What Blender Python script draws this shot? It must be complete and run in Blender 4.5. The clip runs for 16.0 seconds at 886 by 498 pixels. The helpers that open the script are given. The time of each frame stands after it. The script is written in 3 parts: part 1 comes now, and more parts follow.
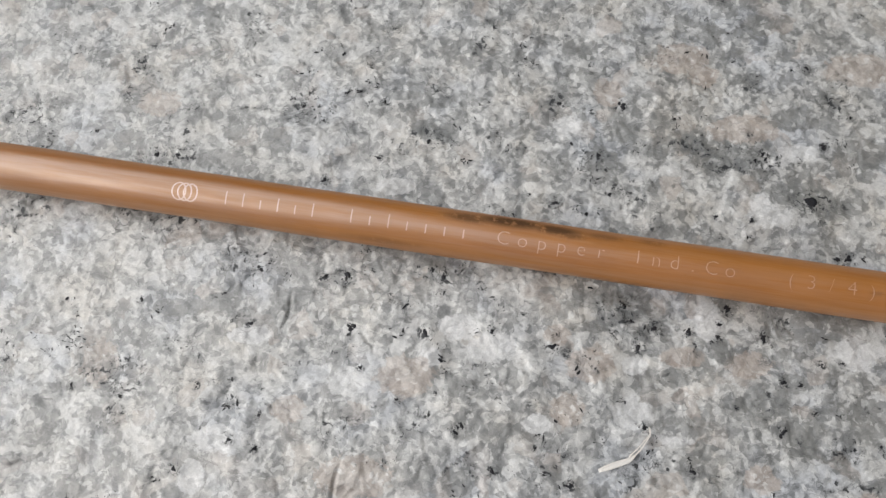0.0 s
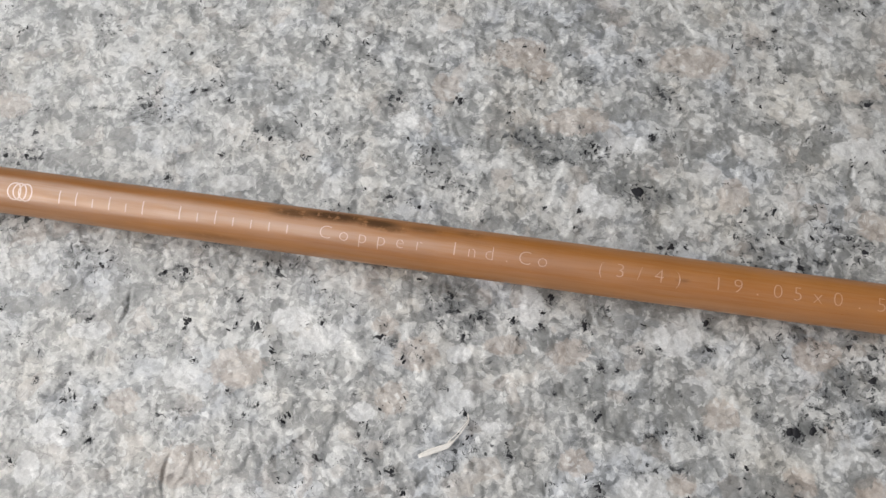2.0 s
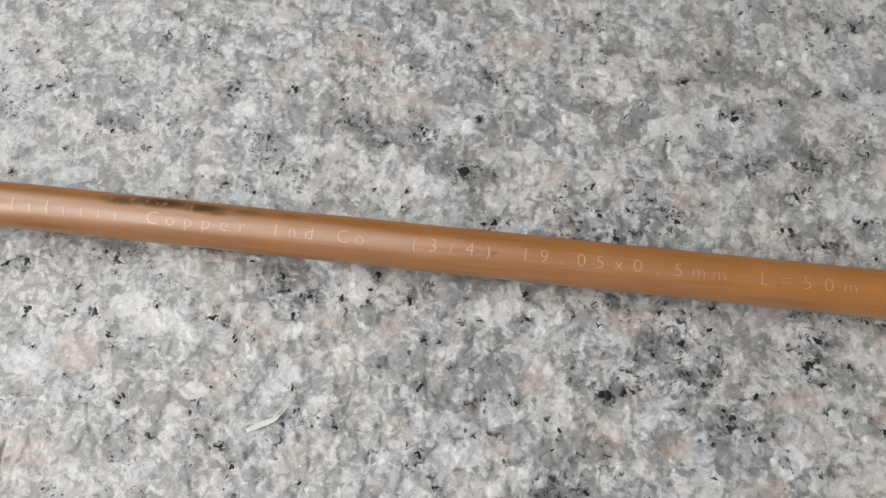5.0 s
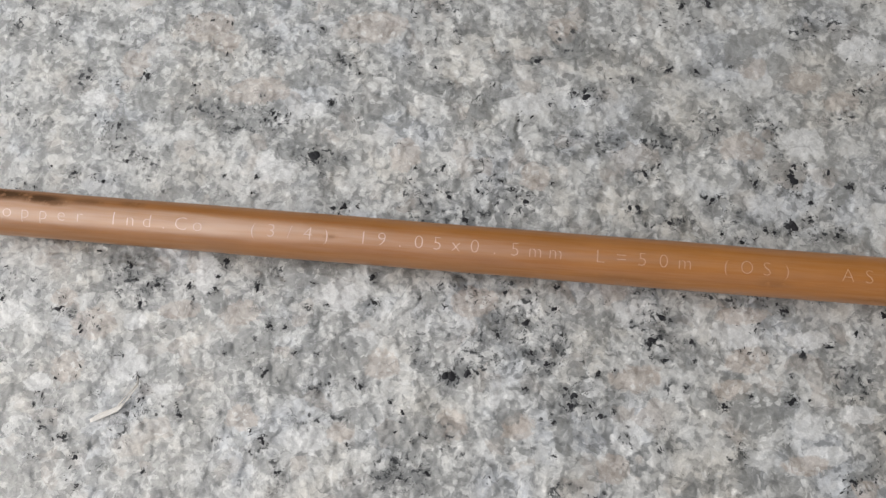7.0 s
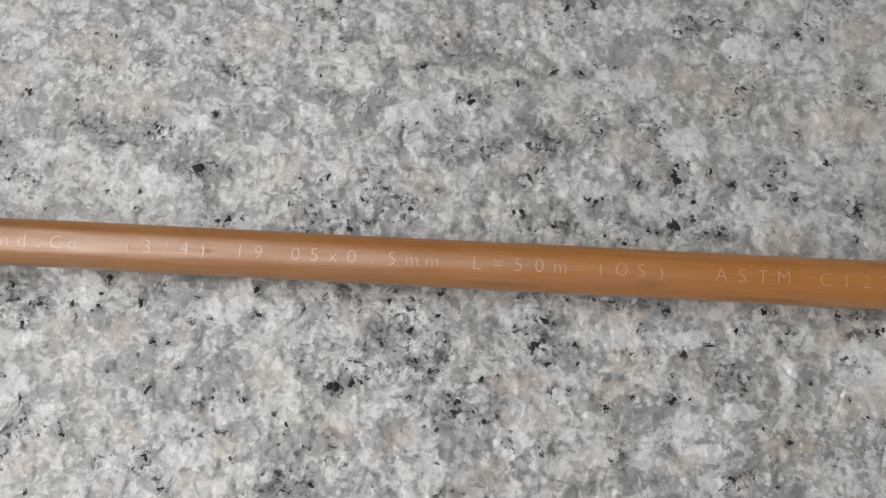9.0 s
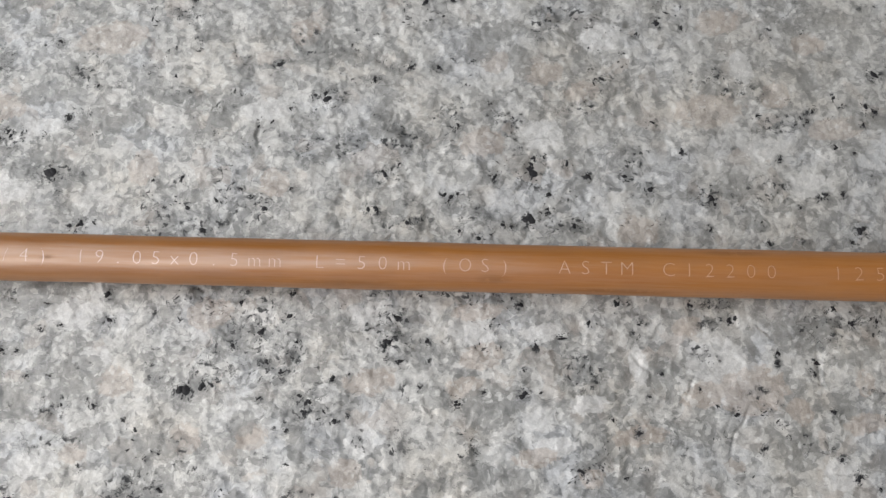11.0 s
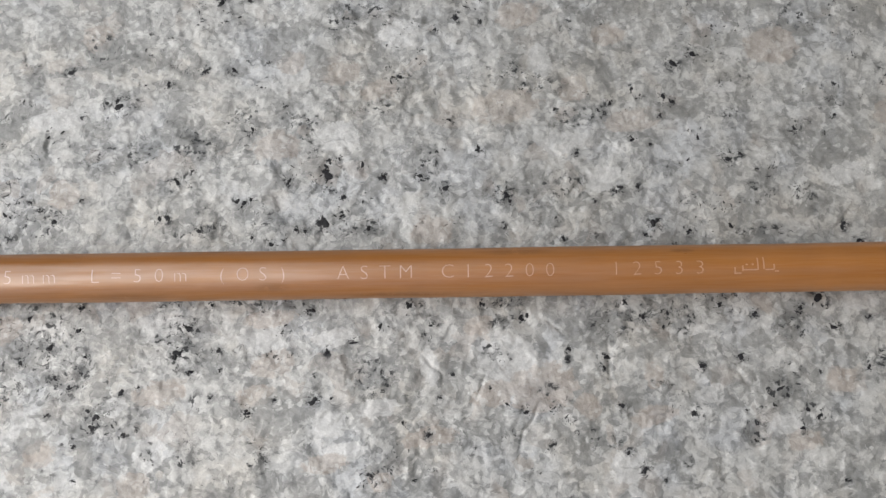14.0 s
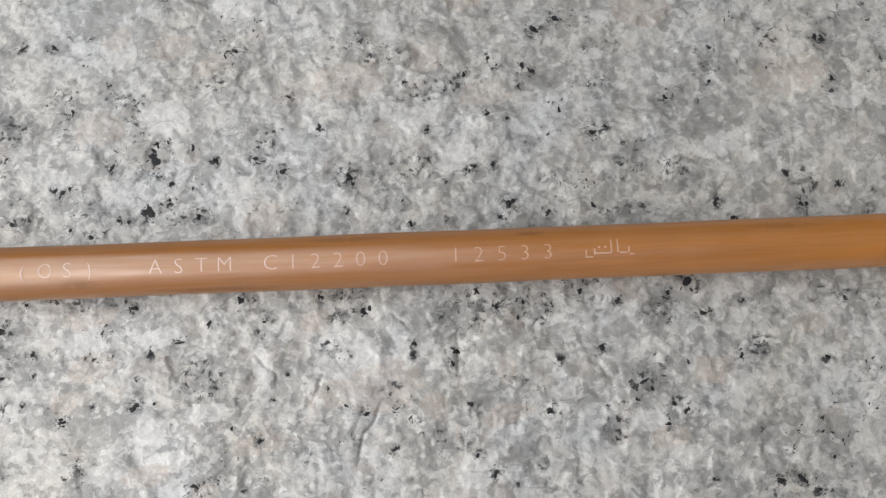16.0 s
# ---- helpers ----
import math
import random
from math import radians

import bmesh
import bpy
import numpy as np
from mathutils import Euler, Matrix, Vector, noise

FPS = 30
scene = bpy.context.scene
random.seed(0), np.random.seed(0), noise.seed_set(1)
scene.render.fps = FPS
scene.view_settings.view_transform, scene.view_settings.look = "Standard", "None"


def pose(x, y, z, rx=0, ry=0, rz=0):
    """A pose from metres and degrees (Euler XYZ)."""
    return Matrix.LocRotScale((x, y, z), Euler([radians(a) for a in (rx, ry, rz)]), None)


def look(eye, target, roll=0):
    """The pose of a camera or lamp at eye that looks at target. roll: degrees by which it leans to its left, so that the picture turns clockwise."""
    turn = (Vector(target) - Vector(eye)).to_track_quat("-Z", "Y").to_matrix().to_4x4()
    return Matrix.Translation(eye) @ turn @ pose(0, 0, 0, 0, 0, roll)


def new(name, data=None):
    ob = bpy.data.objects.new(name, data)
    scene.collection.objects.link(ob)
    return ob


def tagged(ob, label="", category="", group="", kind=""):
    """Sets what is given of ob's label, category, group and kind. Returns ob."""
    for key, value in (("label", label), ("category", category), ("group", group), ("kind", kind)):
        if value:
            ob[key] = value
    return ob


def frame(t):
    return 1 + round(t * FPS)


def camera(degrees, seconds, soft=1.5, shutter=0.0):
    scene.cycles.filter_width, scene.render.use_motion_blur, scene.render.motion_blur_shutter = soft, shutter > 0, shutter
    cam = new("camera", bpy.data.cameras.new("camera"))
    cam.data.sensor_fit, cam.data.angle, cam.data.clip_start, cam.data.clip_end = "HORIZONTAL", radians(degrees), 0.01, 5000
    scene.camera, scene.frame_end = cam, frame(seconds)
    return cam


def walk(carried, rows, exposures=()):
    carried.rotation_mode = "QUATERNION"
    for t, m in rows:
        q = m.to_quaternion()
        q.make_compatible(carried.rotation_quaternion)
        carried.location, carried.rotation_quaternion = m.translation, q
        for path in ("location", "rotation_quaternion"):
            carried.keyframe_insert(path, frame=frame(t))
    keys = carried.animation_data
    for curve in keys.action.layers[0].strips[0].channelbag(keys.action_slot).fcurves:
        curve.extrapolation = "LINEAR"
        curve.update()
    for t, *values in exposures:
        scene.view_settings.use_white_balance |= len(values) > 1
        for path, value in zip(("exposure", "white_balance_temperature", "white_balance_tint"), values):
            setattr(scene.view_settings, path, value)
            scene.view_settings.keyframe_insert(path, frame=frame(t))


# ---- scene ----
import functools

cam = camera(64.0, 16.0, soft=1.4)
ROWS = [
    (0.0, 0.0000, 0.0000, 0.2758, 15.50, 1.73, 0.24),
    (0.5, 0.0154, -0.0008, 0.2785, 15.41, 1.79, 0.15),
    (1.0, 0.0283, 0.0011, 0.2823, 15.16, 1.76, -0.07),
    (1.5, 0.0435, 0.0003, 0.2817, 15.17, 1.79, -0.30),
    (2.0, 0.0687, -0.0010, 0.2810, 14.68, 2.03, -0.62),
    (2.5, 0.0802, -0.0033, 0.2827, 14.87, 1.82, -0.92),
    (3.0, 0.0893, -0.0041, 0.2890, 14.96, 1.93, -1.45),
    (3.2, 0.0989, -0.0070, 0.2878, 14.82, 1.95, -1.52),
    (5.3, 0.1452, -0.0161, 0.2870, 14.85, 1.52, -2.85),
    (5.5, 0.1543, -0.0172, 0.2857, 15.09, 1.46, -3.02),
    (6.0, 0.1711, -0.0201, 0.2842, 14.86, 1.36, -3.34),
    (6.5, 0.1807, -0.0216, 0.2843, 14.44, 1.20, -3.64),
    (7.0, 0.1945, -0.0196, 0.2844, 13.73, 1.28, -4.04),
    (7.5, 0.2067, -0.0196, 0.2861, 13.37, 0.95, -4.44),
    (8.0, 0.2256, -0.0146, 0.2850, 13.14, 0.97, -4.93),
    (8.2, 0.2272, -0.0157, 0.2847, 13.21, 0.94, -5.14),
    (10.5, 0.2802, -0.0194, 0.2848, 12.93, 0.48, -7.11),
    (11.0, 0.2943, -0.0223, 0.2825, 12.70, 0.42, -7.50),
    (11.5, 0.3053, -0.0231, 0.2822, 12.34, 0.27, -7.92),
    (12.0, 0.3210, -0.0210, 0.2843, 12.11, 0.26, -8.34),
    (12.5, 0.3355, -0.0220, 0.2826, 11.87, 0.12, -8.65),
    (13.0, 0.3483, -0.0231, 0.2825, 11.77, -0.18, -9.07),
    (13.5, 0.3584, -0.0244, 0.2823, 11.52, -0.17, -9.48),
    (14.0, 0.3739, -0.0239, 0.2821, 10.98, -0.17, -9.83),
    (14.5, 0.3864, -0.0209, 0.2836, 10.33, -0.22, -10.11),
    (15.0, 0.4026, -0.0262, 0.2770, 10.71, -0.17, -10.44),
    (15.5, 0.4165, -0.0325, 0.2673, 11.12, -0.34, -10.76),
    (16.0, 0.4342, -0.0301, 0.2587, 9.86, -0.05, -11.20),
]
walk(cam, [(t, pose(x, y, z, rx, ry, rz)) for t, x, y, z, rx, ry, rz in ROWS],
     exposures=((0.0, -0.10), (1.0, -0.07), (3.0, -0.07), (5.5, -0.10), (8.0, -0.17), (10.5, -0.19), (11.0, -0.13), (13.0, -0.15), (15.0, -0.13), (15.5, -0.17), (16.0, -0.05)))

# ---- daylight: a bright overcast sky, brightest over the tube's far left ----
world = bpy.data.worlds.new("overcast")
scene.world = world
world.use_nodes = True
wn = world.node_tree
sky = wn.nodes.new("ShaderNodeTexSky")
sky.sky_type, sky.sun_disc = "NISHITA", False
sky.sun_elevation, sky.sun_rotation = radians(50), radians(-115)
sky.air_density, sky.dust_density, sky.ozone_density = 1.0, 3.5, 0.9
wn.links.new(sky.outputs[0], wn.nodes["Background"].inputs[0])
wn.nodes["Background"].inputs[1].default_value = 0.08

sun = new("sun", bpy.data.lights.new("sun", "SUN"))
sun.data.energy, sun.data.angle, sun.data.color = 3.6, radians(92), (1.0, 0.99, 0.955)
sun.matrix_world = look((-1.10, 0.30, 1.0), (0, 0, 0))


# ---- materials ----
class Nodes:
    """Short hand for building one node material."""

    def __init__(self, name):
        self.mat = bpy.data.materials.new(name)
        self.mat.use_nodes = True
        self.tree = self.mat.node_tree
        self.bsdf = self.tree.nodes["Principled BSDF"]

    def add(self, kind, **values):
        node = self.tree.nodes.new("ShaderNode" + kind)
        for key, value in values.items():
            socket = node.inputs.get(key.replace("_", " "))
            if isinstance(value, bpy.types.NodeSocket):
                self.tree.links.new(value, socket)
            else:
                socket.default_value = value
        return node

    def link(self, out, socket):
        self.tree.links.new(out, self.bsdf.inputs[socket])

    def math(self, op, a, b=0.0, clamp=False):
        node = self.tree.nodes.new("ShaderNodeMath")
        node.operation, node.use_clamp = op, clamp
        for n, value in enumerate((a, b)):
            if isinstance(value, bpy.types.NodeSocket):
                self.tree.links.new(value, node.inputs[n])
            else:
                node.inputs[n].default_value = value
        return node.outputs[0]

    def ramp(self, value, lo, hi, a=0.0, b=1.0):
        node = self.tree.nodes.new("ShaderNodeMapRange")
        node.interpolation_type = "SMOOTHSTEP"
        self.tree.links.new(value, node.inputs["Value"])
        for key, v in zip(("From Min", "From Max", "To Min", "To Max"), (lo, hi, a, b)):
            node.inputs[key].default_value = v
        return node.outputs[0]

    def mix(self, factor, a, b, blend="MIX"):
        node = self.tree.nodes.new("ShaderNodeMix")
        node.data_type, node.blend_type = "RGBA", blend
        for socket, value in ((node.inputs[0], factor), (node.inputs[6], a), (node.inputs[7], b)):
            if isinstance(value, bpy.types.NodeSocket):
                self.tree.links.new(value, socket)
            else:
                socket.default_value = value if not isinstance(value, tuple) else (*value, 1.0)
        return node.outputs[2]

    def noise(self, where, scale, detail=2.0, rough=0.5, warp=0.0):
        return self.add("TexNoise", Vector=where, Scale=scale, Detail=detail, Roughness=rough, Distortion=warp).outputs[0]

    def bump(self, height, strength, distance, under=None):
        node = self.add("Bump", Height=height, Strength=strength, Distance=distance)
        if under is not None:
            self.tree.links.new(under, node.inputs["Normal"])
        return node.outputs[0]


def granite():
    """Rough split grey granite: pale feldspar, smoky quartz, warm stains and black mica."""
    m = Nodes("granite")
    here = m.add("TexCoord").outputs["Object"]

    def bend(where, scale, detail, amount):
        """Pushes the pattern about, so that crystal borders come out torn."""
        push = m.add("TexNoise", Vector=where, Scale=scale, Detail=detail, Roughness=0.6).outputs["Color"]
        node = m.tree.nodes.new("ShaderNodeVectorMath")
        node.operation = "MULTIPLY_ADD"
        m.tree.links.new(push, node.inputs[0])
        node.inputs[1].default_value = (amount, amount, amount)
        m.tree.links.new(where, node.inputs[2])
        return node.outputs[0]

    at = bend(bend(here, 95.0, 2.0, 0.0055), 450.0, 3.0, 0.0019)
    big = m.add("TexVoronoi", Vector=at, Scale=120.0)
    big_tone = m.add("SeparateColor", Color=big.outputs["Color"])
    small = m.add("TexVoronoi", Vector=at, Scale=250.0)
    small_tone = m.add("SeparateColor", Color=small.outputs["Color"])
    tiny = m.add("TexVoronoi", Vector=at, Scale=560.0)
    tiny_tone = m.add("SeparateColor", Color=tiny.outputs["Color"])
    zone = m.noise(here, 21.0, 3.0, 0.55)
    cloud = m.noise(at, 150.0, 3.0, 0.6)
    grit = m.noise(here, 900.0, 4.0, 0.7)
    tear = m.noise(at, 260.0, 4.0, 0.65)

    # feldspar crystals, each with its own tone
    light = m.math("ADD", m.math("MULTIPLY", big_tone.outputs[0], 0.20), m.math("MULTIPLY", small_tone.outputs[0], 0.34))
    light = m.math("ADD", light, m.math("MULTIPLY", tiny_tone.outputs[0], 0.34))
    light = m.math("ADD", light, m.math("MULTIPLY", cloud, 0.95))
    light = m.math("ADD", light, m.math("MULTIPLY", zone, 0.35))
    body = m.mix(m.ramp(light, 0.70, 1.34), (0.160, 0.164, 0.161), (0.505, 0.506, 0.490))
    # cooler and warmer fields
    field = m.noise(here, 26.0, 3.0, 0.6)
    body = m.mix(m.ramp(field, 0.50, 0.66, 0.0, 0.8), body, m.mix(1.0, body, (0.93, 0.97, 1.05), "MULTIPLY"))
    body = m.mix(m.ramp(field, 0.50, 0.34, 0.0, 0.9), body, m.mix(1.0, body, (1.04, 1.0, 0.945), "MULTIPLY"))
    # warm feldspar, here and there
    warm = m.math("MULTIPLY", m.ramp(big_tone.outputs[1], 0.74, 0.80), m.ramp(m.noise(here, 40.0, 2.0), 0.40, 0.62))
    body = m.mix(m.math("MULTIPLY", warm, 0.5), body, (0.385, 0.337, 0.296))
    # smoky quartz in rounded grains
    quartz = m.math("ADD", m.noise(at, 92.0, 2.0, 0.5), m.math("MULTIPLY", small_tone.outputs[1], 0.16))
    quartz = m.math("SUBTRACT", quartz, m.math("MULTIPLY", zone, 0.30))
    quartz = m.ramp(quartz, 0.485, 0.535)
    smoke = m.mix(tiny_tone.outputs[1], (0.120, 0.124, 0.120), (0.205, 0.208, 0.198))
    body = m.mix(m.math("MULTIPLY", quartz, 0.58), body, smoke)
    # larger grains that stand out by themselves, with torn borders
    masks = []
    for name in ("pale", "smoky", "warm", "micaceous"):
        masks.append(m.tree.nodes.new("ShaderNodeAttribute"))
        masks[-1].attribute_name = name
    pale, smoky, warm_spot, micaceous = (node.outputs["Fac"] for node in masks)

    def torn(mask, force):
        edge = m.math("ADD", mask, m.math("MULTIPLY", m.math("SUBTRACT", tear, 0.5), 1.3))
        return m.ramp(edge, 0.44, 0.60, 0.0, force)

    white = m.mix(tiny_tone.outputs[0], (0.51, 0.515, 0.51), (0.64, 0.645, 0.64))
    body = m.mix(torn(pale, 0.72), body, white)
    body = m.mix(torn(warm_spot, 0.50), body, m.mix(cloud, (0.345, 0.278, 0.228), (0.445, 0.375, 0.318)))
    body = m.mix(torn(smoky, 0.68), body, smoke)
    # bright cleavage faces
    bright = m.math("MULTIPLY", m.ramp(tiny_tone.outputs[2], 0.80, 0.84), m.ramp(cloud, 0.44, 0.58))
    body = m.mix(m.math("MULTIPLY", bright, 0.55), body, (0.62, 0.625, 0.61))
    # greyer, flatter stone towards one end of the slab; also paints its dimmer light
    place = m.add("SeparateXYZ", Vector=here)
    grey_dim = m.ramp(m.math("ADD", place.outputs[0], m.math("ADD", m.math("MULTIPLY", place.outputs[1], 0.9), m.math("MULTIPLY", zone, 0.25))), 0.34, 0.70, 0.0, 0.32)
    body = m.mix(grey_dim, body, (0.300, 0.299, 0.287))
    # dark smudges and pits where mica weathers out
    swarm = m.math("MAXIMUM", m.ramp(m.noise(here, 46.0, 3.0, 0.6), 0.52, 0.68, 0.0, 0.8), micaceous)
    stain = m.math("MULTIPLY", m.ramp(m.noise(at, 200.0, 4.0, 0.62), 0.47, 0.56), swarm)
    body = m.mix(m.math("MULTIPLY", stain, 0.70), body, (0.075, 0.08, 0.08))
    # shade of crevices between chips painted dark, with slivers of mica lying in them
    ridge = m.math("ABSOLUTE", m.math("SUBTRACT", m.noise(at, 260.0, 3.0, 0.55), 0.5))
    shade_and_slivers = m.math("MULTIPLY", m.ramp(ridge, 0.030, 0.006), m.ramp(m.noise(here, 150.0, 2.0), 0.50, 0.60))
    shade_and_slivers = m.math("MULTIPLY", shade_and_slivers, m.math("ADD", m.math("MULTIPLY", swarm, 0.9), 0.10, True))
    body = m.mix(m.math("MULTIPLY", shade_and_slivers, 0.85), body, (0.055, 0.058, 0.058))
    # mica: small black scales in loose swarms
    mica = m.ramp(m.noise(at, 400.0, 3.0, 0.6), 0.578, 0.62)
    mica = m.math("MULTIPLY", mica, m.ramp(swarm, 0.2, 0.7))
    body = m.mix(m.math("MULTIPLY", mica, 0.92), body, (0.040, 0.042, 0.045))
    # dark hairlines between some crystals
    edge = m.add("TexVoronoi", Vector=at, Scale=105.0)
    edge.feature = "DISTANCE_TO_EDGE"
    line = m.math("MULTIPLY", m.ramp(edge.outputs["Distance"], 0.045, 0.0), m.ramp(m.noise(here, 100.0, 2.0), 0.53, 0.62))
    body = m.mix(m.math("MULTIPLY", line, 0.35), body, (0.08, 0.08, 0.08))
    # fine salt and pepper of the split surface
    salt = m.noise(here, 1500.0, 3.0, 0.7)
    body = m.mix(1.0, body, m.mix(m.ramp(salt, 0.34, 0.66), (0.91, 0.91, 0.92), (1.06, 1.06, 1.055)), "MULTIPLY")
    # each chip a little lighter or darker than the next
    chip = m.add("TexVoronoi", Vector=at, Scale=900.0)
    chip_tone = m.add("SeparateColor", Color=chip.outputs["Color"])
    body = m.mix(1.0, body, m.mix(chip_tone.outputs[0], (0.91, 0.91, 0.915), (1.08, 1.08, 1.075)), "MULTIPLY")
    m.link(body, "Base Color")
    m.link(m.ramp(grit, 0.2, 0.8, 0.26, 0.50), "Roughness")
    m.link(m.math("SUBTRACT", 0.5, m.math("MULTIPLY", m.math("MAXIMUM", mica, shade_and_slivers), 0.4)), "Specular IOR Level")
    m.bsdf.inputs["IOR"].default_value = 1.88
    rough = m.bump(m.noise(at, 420.0, 4.0, 0.6), 0.22, 0.0014)
    steps = m.math("ADD", m.math("MULTIPLY", small_tone.outputs[0], 0.6), m.math("MULTIPLY", tiny_tone.outputs[0], 0.4))
    m.link(m.bump(steps, 0.20, 0.0008, rough), "Normal")
    return m.mat


def copper():
    """Drawn copper, dulled to a brown sheen, with fine streaks along the tube and a few dark smudges."""
    m = Nodes("dull_copper")
    flow = m.tree.nodes.new("ShaderNodeAttribute")
    flow.attribute_name = "along"
    at = flow.outputs["Vector"]
    stretch = m.tree.nodes.new("ShaderNodeVectorMath")
    stretch.operation = "MULTIPLY"
    m.tree.links.new(at, stretch.inputs[0])
    stretch.inputs[1].default_value = (0.05, 1.0, 1.0)
    streak = m.noise(stretch.outputs[0], 900.0, 4.0, 0.65)
    cloud = m.noise(at, 45.0, 4.0, 0.6)
    tarnish = m.noise(stretch.outputs[0], 160.0, 3.0, 0.6)
    colour = m.mix(m.ramp(cloud, 0.3, 0.7), (0.335, 0.127, 0.017), (0.385, 0.149, 0.023))
    colour = m.mix(m.ramp(tarnish, 0.32, 0.72, 0.0, 0.6), colour, (0.31, 0.114, 0.022))
    blotch = m.ramp(m.noise(stretch.outputs[0], 60.0, 4.0, 0.7), 0.52, 0.70, 0.0, 0.38)
    colour = m.mix(blotch, colour, (0.255, 0.097, 0.022))
    fleck = m.ramp(m.noise(at, 700.0, 2.0, 0.6), 0.66, 0.74, 0.0, 0.12)
    colour = m.mix(fleck, colour, (0.16, 0.07, 0.03))
    stain = m.tree.nodes.new("ShaderNodeAttribute")
    stain.attribute_name = "smudge"
    ragged = m.ramp(m.noise(at, 260.0, 4.0, 0.7), 0.30, 0.50)
    dirty = m.math("MULTIPLY", stain.outputs["Fac"], ragged)
    colour = m.mix(m.math("MULTIPLY", dirty, 0.82), colour, (0.035, 0.022, 0.014))
    m.link(colour, "Base Color")
    m.bsdf.inputs["Metallic"].default_value, m.bsdf.inputs["IOR"].default_value = 0.0, 2.15
    patch = m.ramp(m.noise(stretch.outputs[0], 260.0, 4.0, 0.7), 0.36, 0.64, 0.34, 0.56)
    m.link(m.math("MULTIPLY", patch, m.math("SUBTRACT", 1.0, m.math("MULTIPLY", dirty, 0.8))), "Specular IOR Level")
    m.link(m.math("ADD", m.ramp(streak, 0.25, 0.75, 0.27, 0.50), m.math("MULTIPLY", dirty, 0.45)), "Roughness")
    m.link(m.bump(streak, 0.06, 0.0002), "Normal")
    return m.mat


def plain(name, colour, rough, metal=0.0, grain=600.0, spread=0.25, ior=1.5):
    m = Nodes(name)
    here = m.add("TexCoord").outputs["Object"]
    dark = tuple(c * (1 - spread) for c in colour)
    m.link(m.mix(m.noise(here, grain, 4.0, 0.65), dark, tuple(min(1.0, c * (1 + spread)) for c in colour)), "Base Color")
    m.bsdf.inputs["Roughness"].default_value, m.bsdf.inputs["Metallic"].default_value, m.bsdf.inputs["IOR"].default_value = rough, metal, ior
    m.link(m.bump(m.noise(here, grain * 1.7, 3.0), 0.3, 0.0004), "Normal")
    return m.mat


GRANITE = granite()
COPPER = copper()
MARK = plain("frosted_engraving", (0.44, 0.20, 0.08), 0.42, 0.0, 2500.0, 0.2, 3.4)
MICA = plain("black_mica", (0.016, 0.016, 0.019), 0.55, 0.0, 900.0, 0.5, 1.35)
SHADE_WALL = plain("shade_wall_dark", (0.09, 0.085, 0.08), 0.85, 0.0, 60.0, 0.2)
STRAW = plain("dry_straw", (0.68, 0.655, 0.615), 0.6, 0.0, 1500.0, 0.18)


def part(name, bm, material, parent, label=""):
    me = bpy.data.meshes.new(name)
    bm.normal_update()
    bm.to_mesh(me)
    bm.free()
    me.materials.append(material)
    ob = new(name, me)
    ob.parent = parent
    return tagged(ob, label)


# ---- the granite ground ----
@functools.lru_cache(maxsize=None)
def dice_table(seed, *shape):
    return np.random.RandomState(seed).rand(*shape)


def value_noise(x, y, cell, seed):
    table = dice_table(seed, 256, 256)
    u, v = x / cell + 57.3, y / cell + 91.7
    i, j = np.floor(u).astype(int), np.floor(v).astype(int)
    a, b = u - i, v - j
    a, b = a * a * (3 - 2 * a), b * b * (3 - 2 * b)
    i0, i1, j0, j1 = i % 256, (i + 1) % 256, j % 256, (j + 1) % 256
    return (table[i0, j0] * (1 - a) + table[i1, j0] * a) * (1 - b) + (table[i0, j1] * (1 - a) + table[i1, j1] * a) * b


def chips(x, y, cell, seed):
    """A random level for each broken facet of the stone."""
    px, py, level = dice_table(seed, 3, 128, 128)
    lean = dice_table(seed + 100, 128, 128, 2) - 0.5
    u, v = x / cell + 31.0, y / cell + 47.0
    i, j = np.floor(u).astype(int), np.floor(v).astype(int)
    best, out = np.full(np.shape(u), 9.0), np.zeros(np.shape(u))
    for di in (-1, 0, 1):
        for dj in (-1, 0, 1):
            a, b = (i + di) % 128, (j + dj) % 128
            dx, dy = u - (i + di + px[a, b]), v - (j + dj + py[a, b])
            d = dx * dx + dy * dy
            near = d < best
            out = np.where(near, level[a, b] + lean[a, b, 0] * dx + lean[a, b, 1] * dy, out)
            best = np.where(near, d, best)
    return out


CRACKS = [  # x, y, half-length in mm, direction in degrees
    (-0.071, 0.052, 8, 80), (-0.038, 0.039, 5, -60), (0.441, -0.026, 10, 85), (0.404, -0.046, 12, 55),
    (0.423, -0.009, 6, -50), (0.389, -0.026, 5, 60), (0.229, 0.102, 6, 80), (0.373, -0.016, 7, -60),
    (-0.049, -0.014, 8, 85), (0.491, -0.040, 6, -55),
]


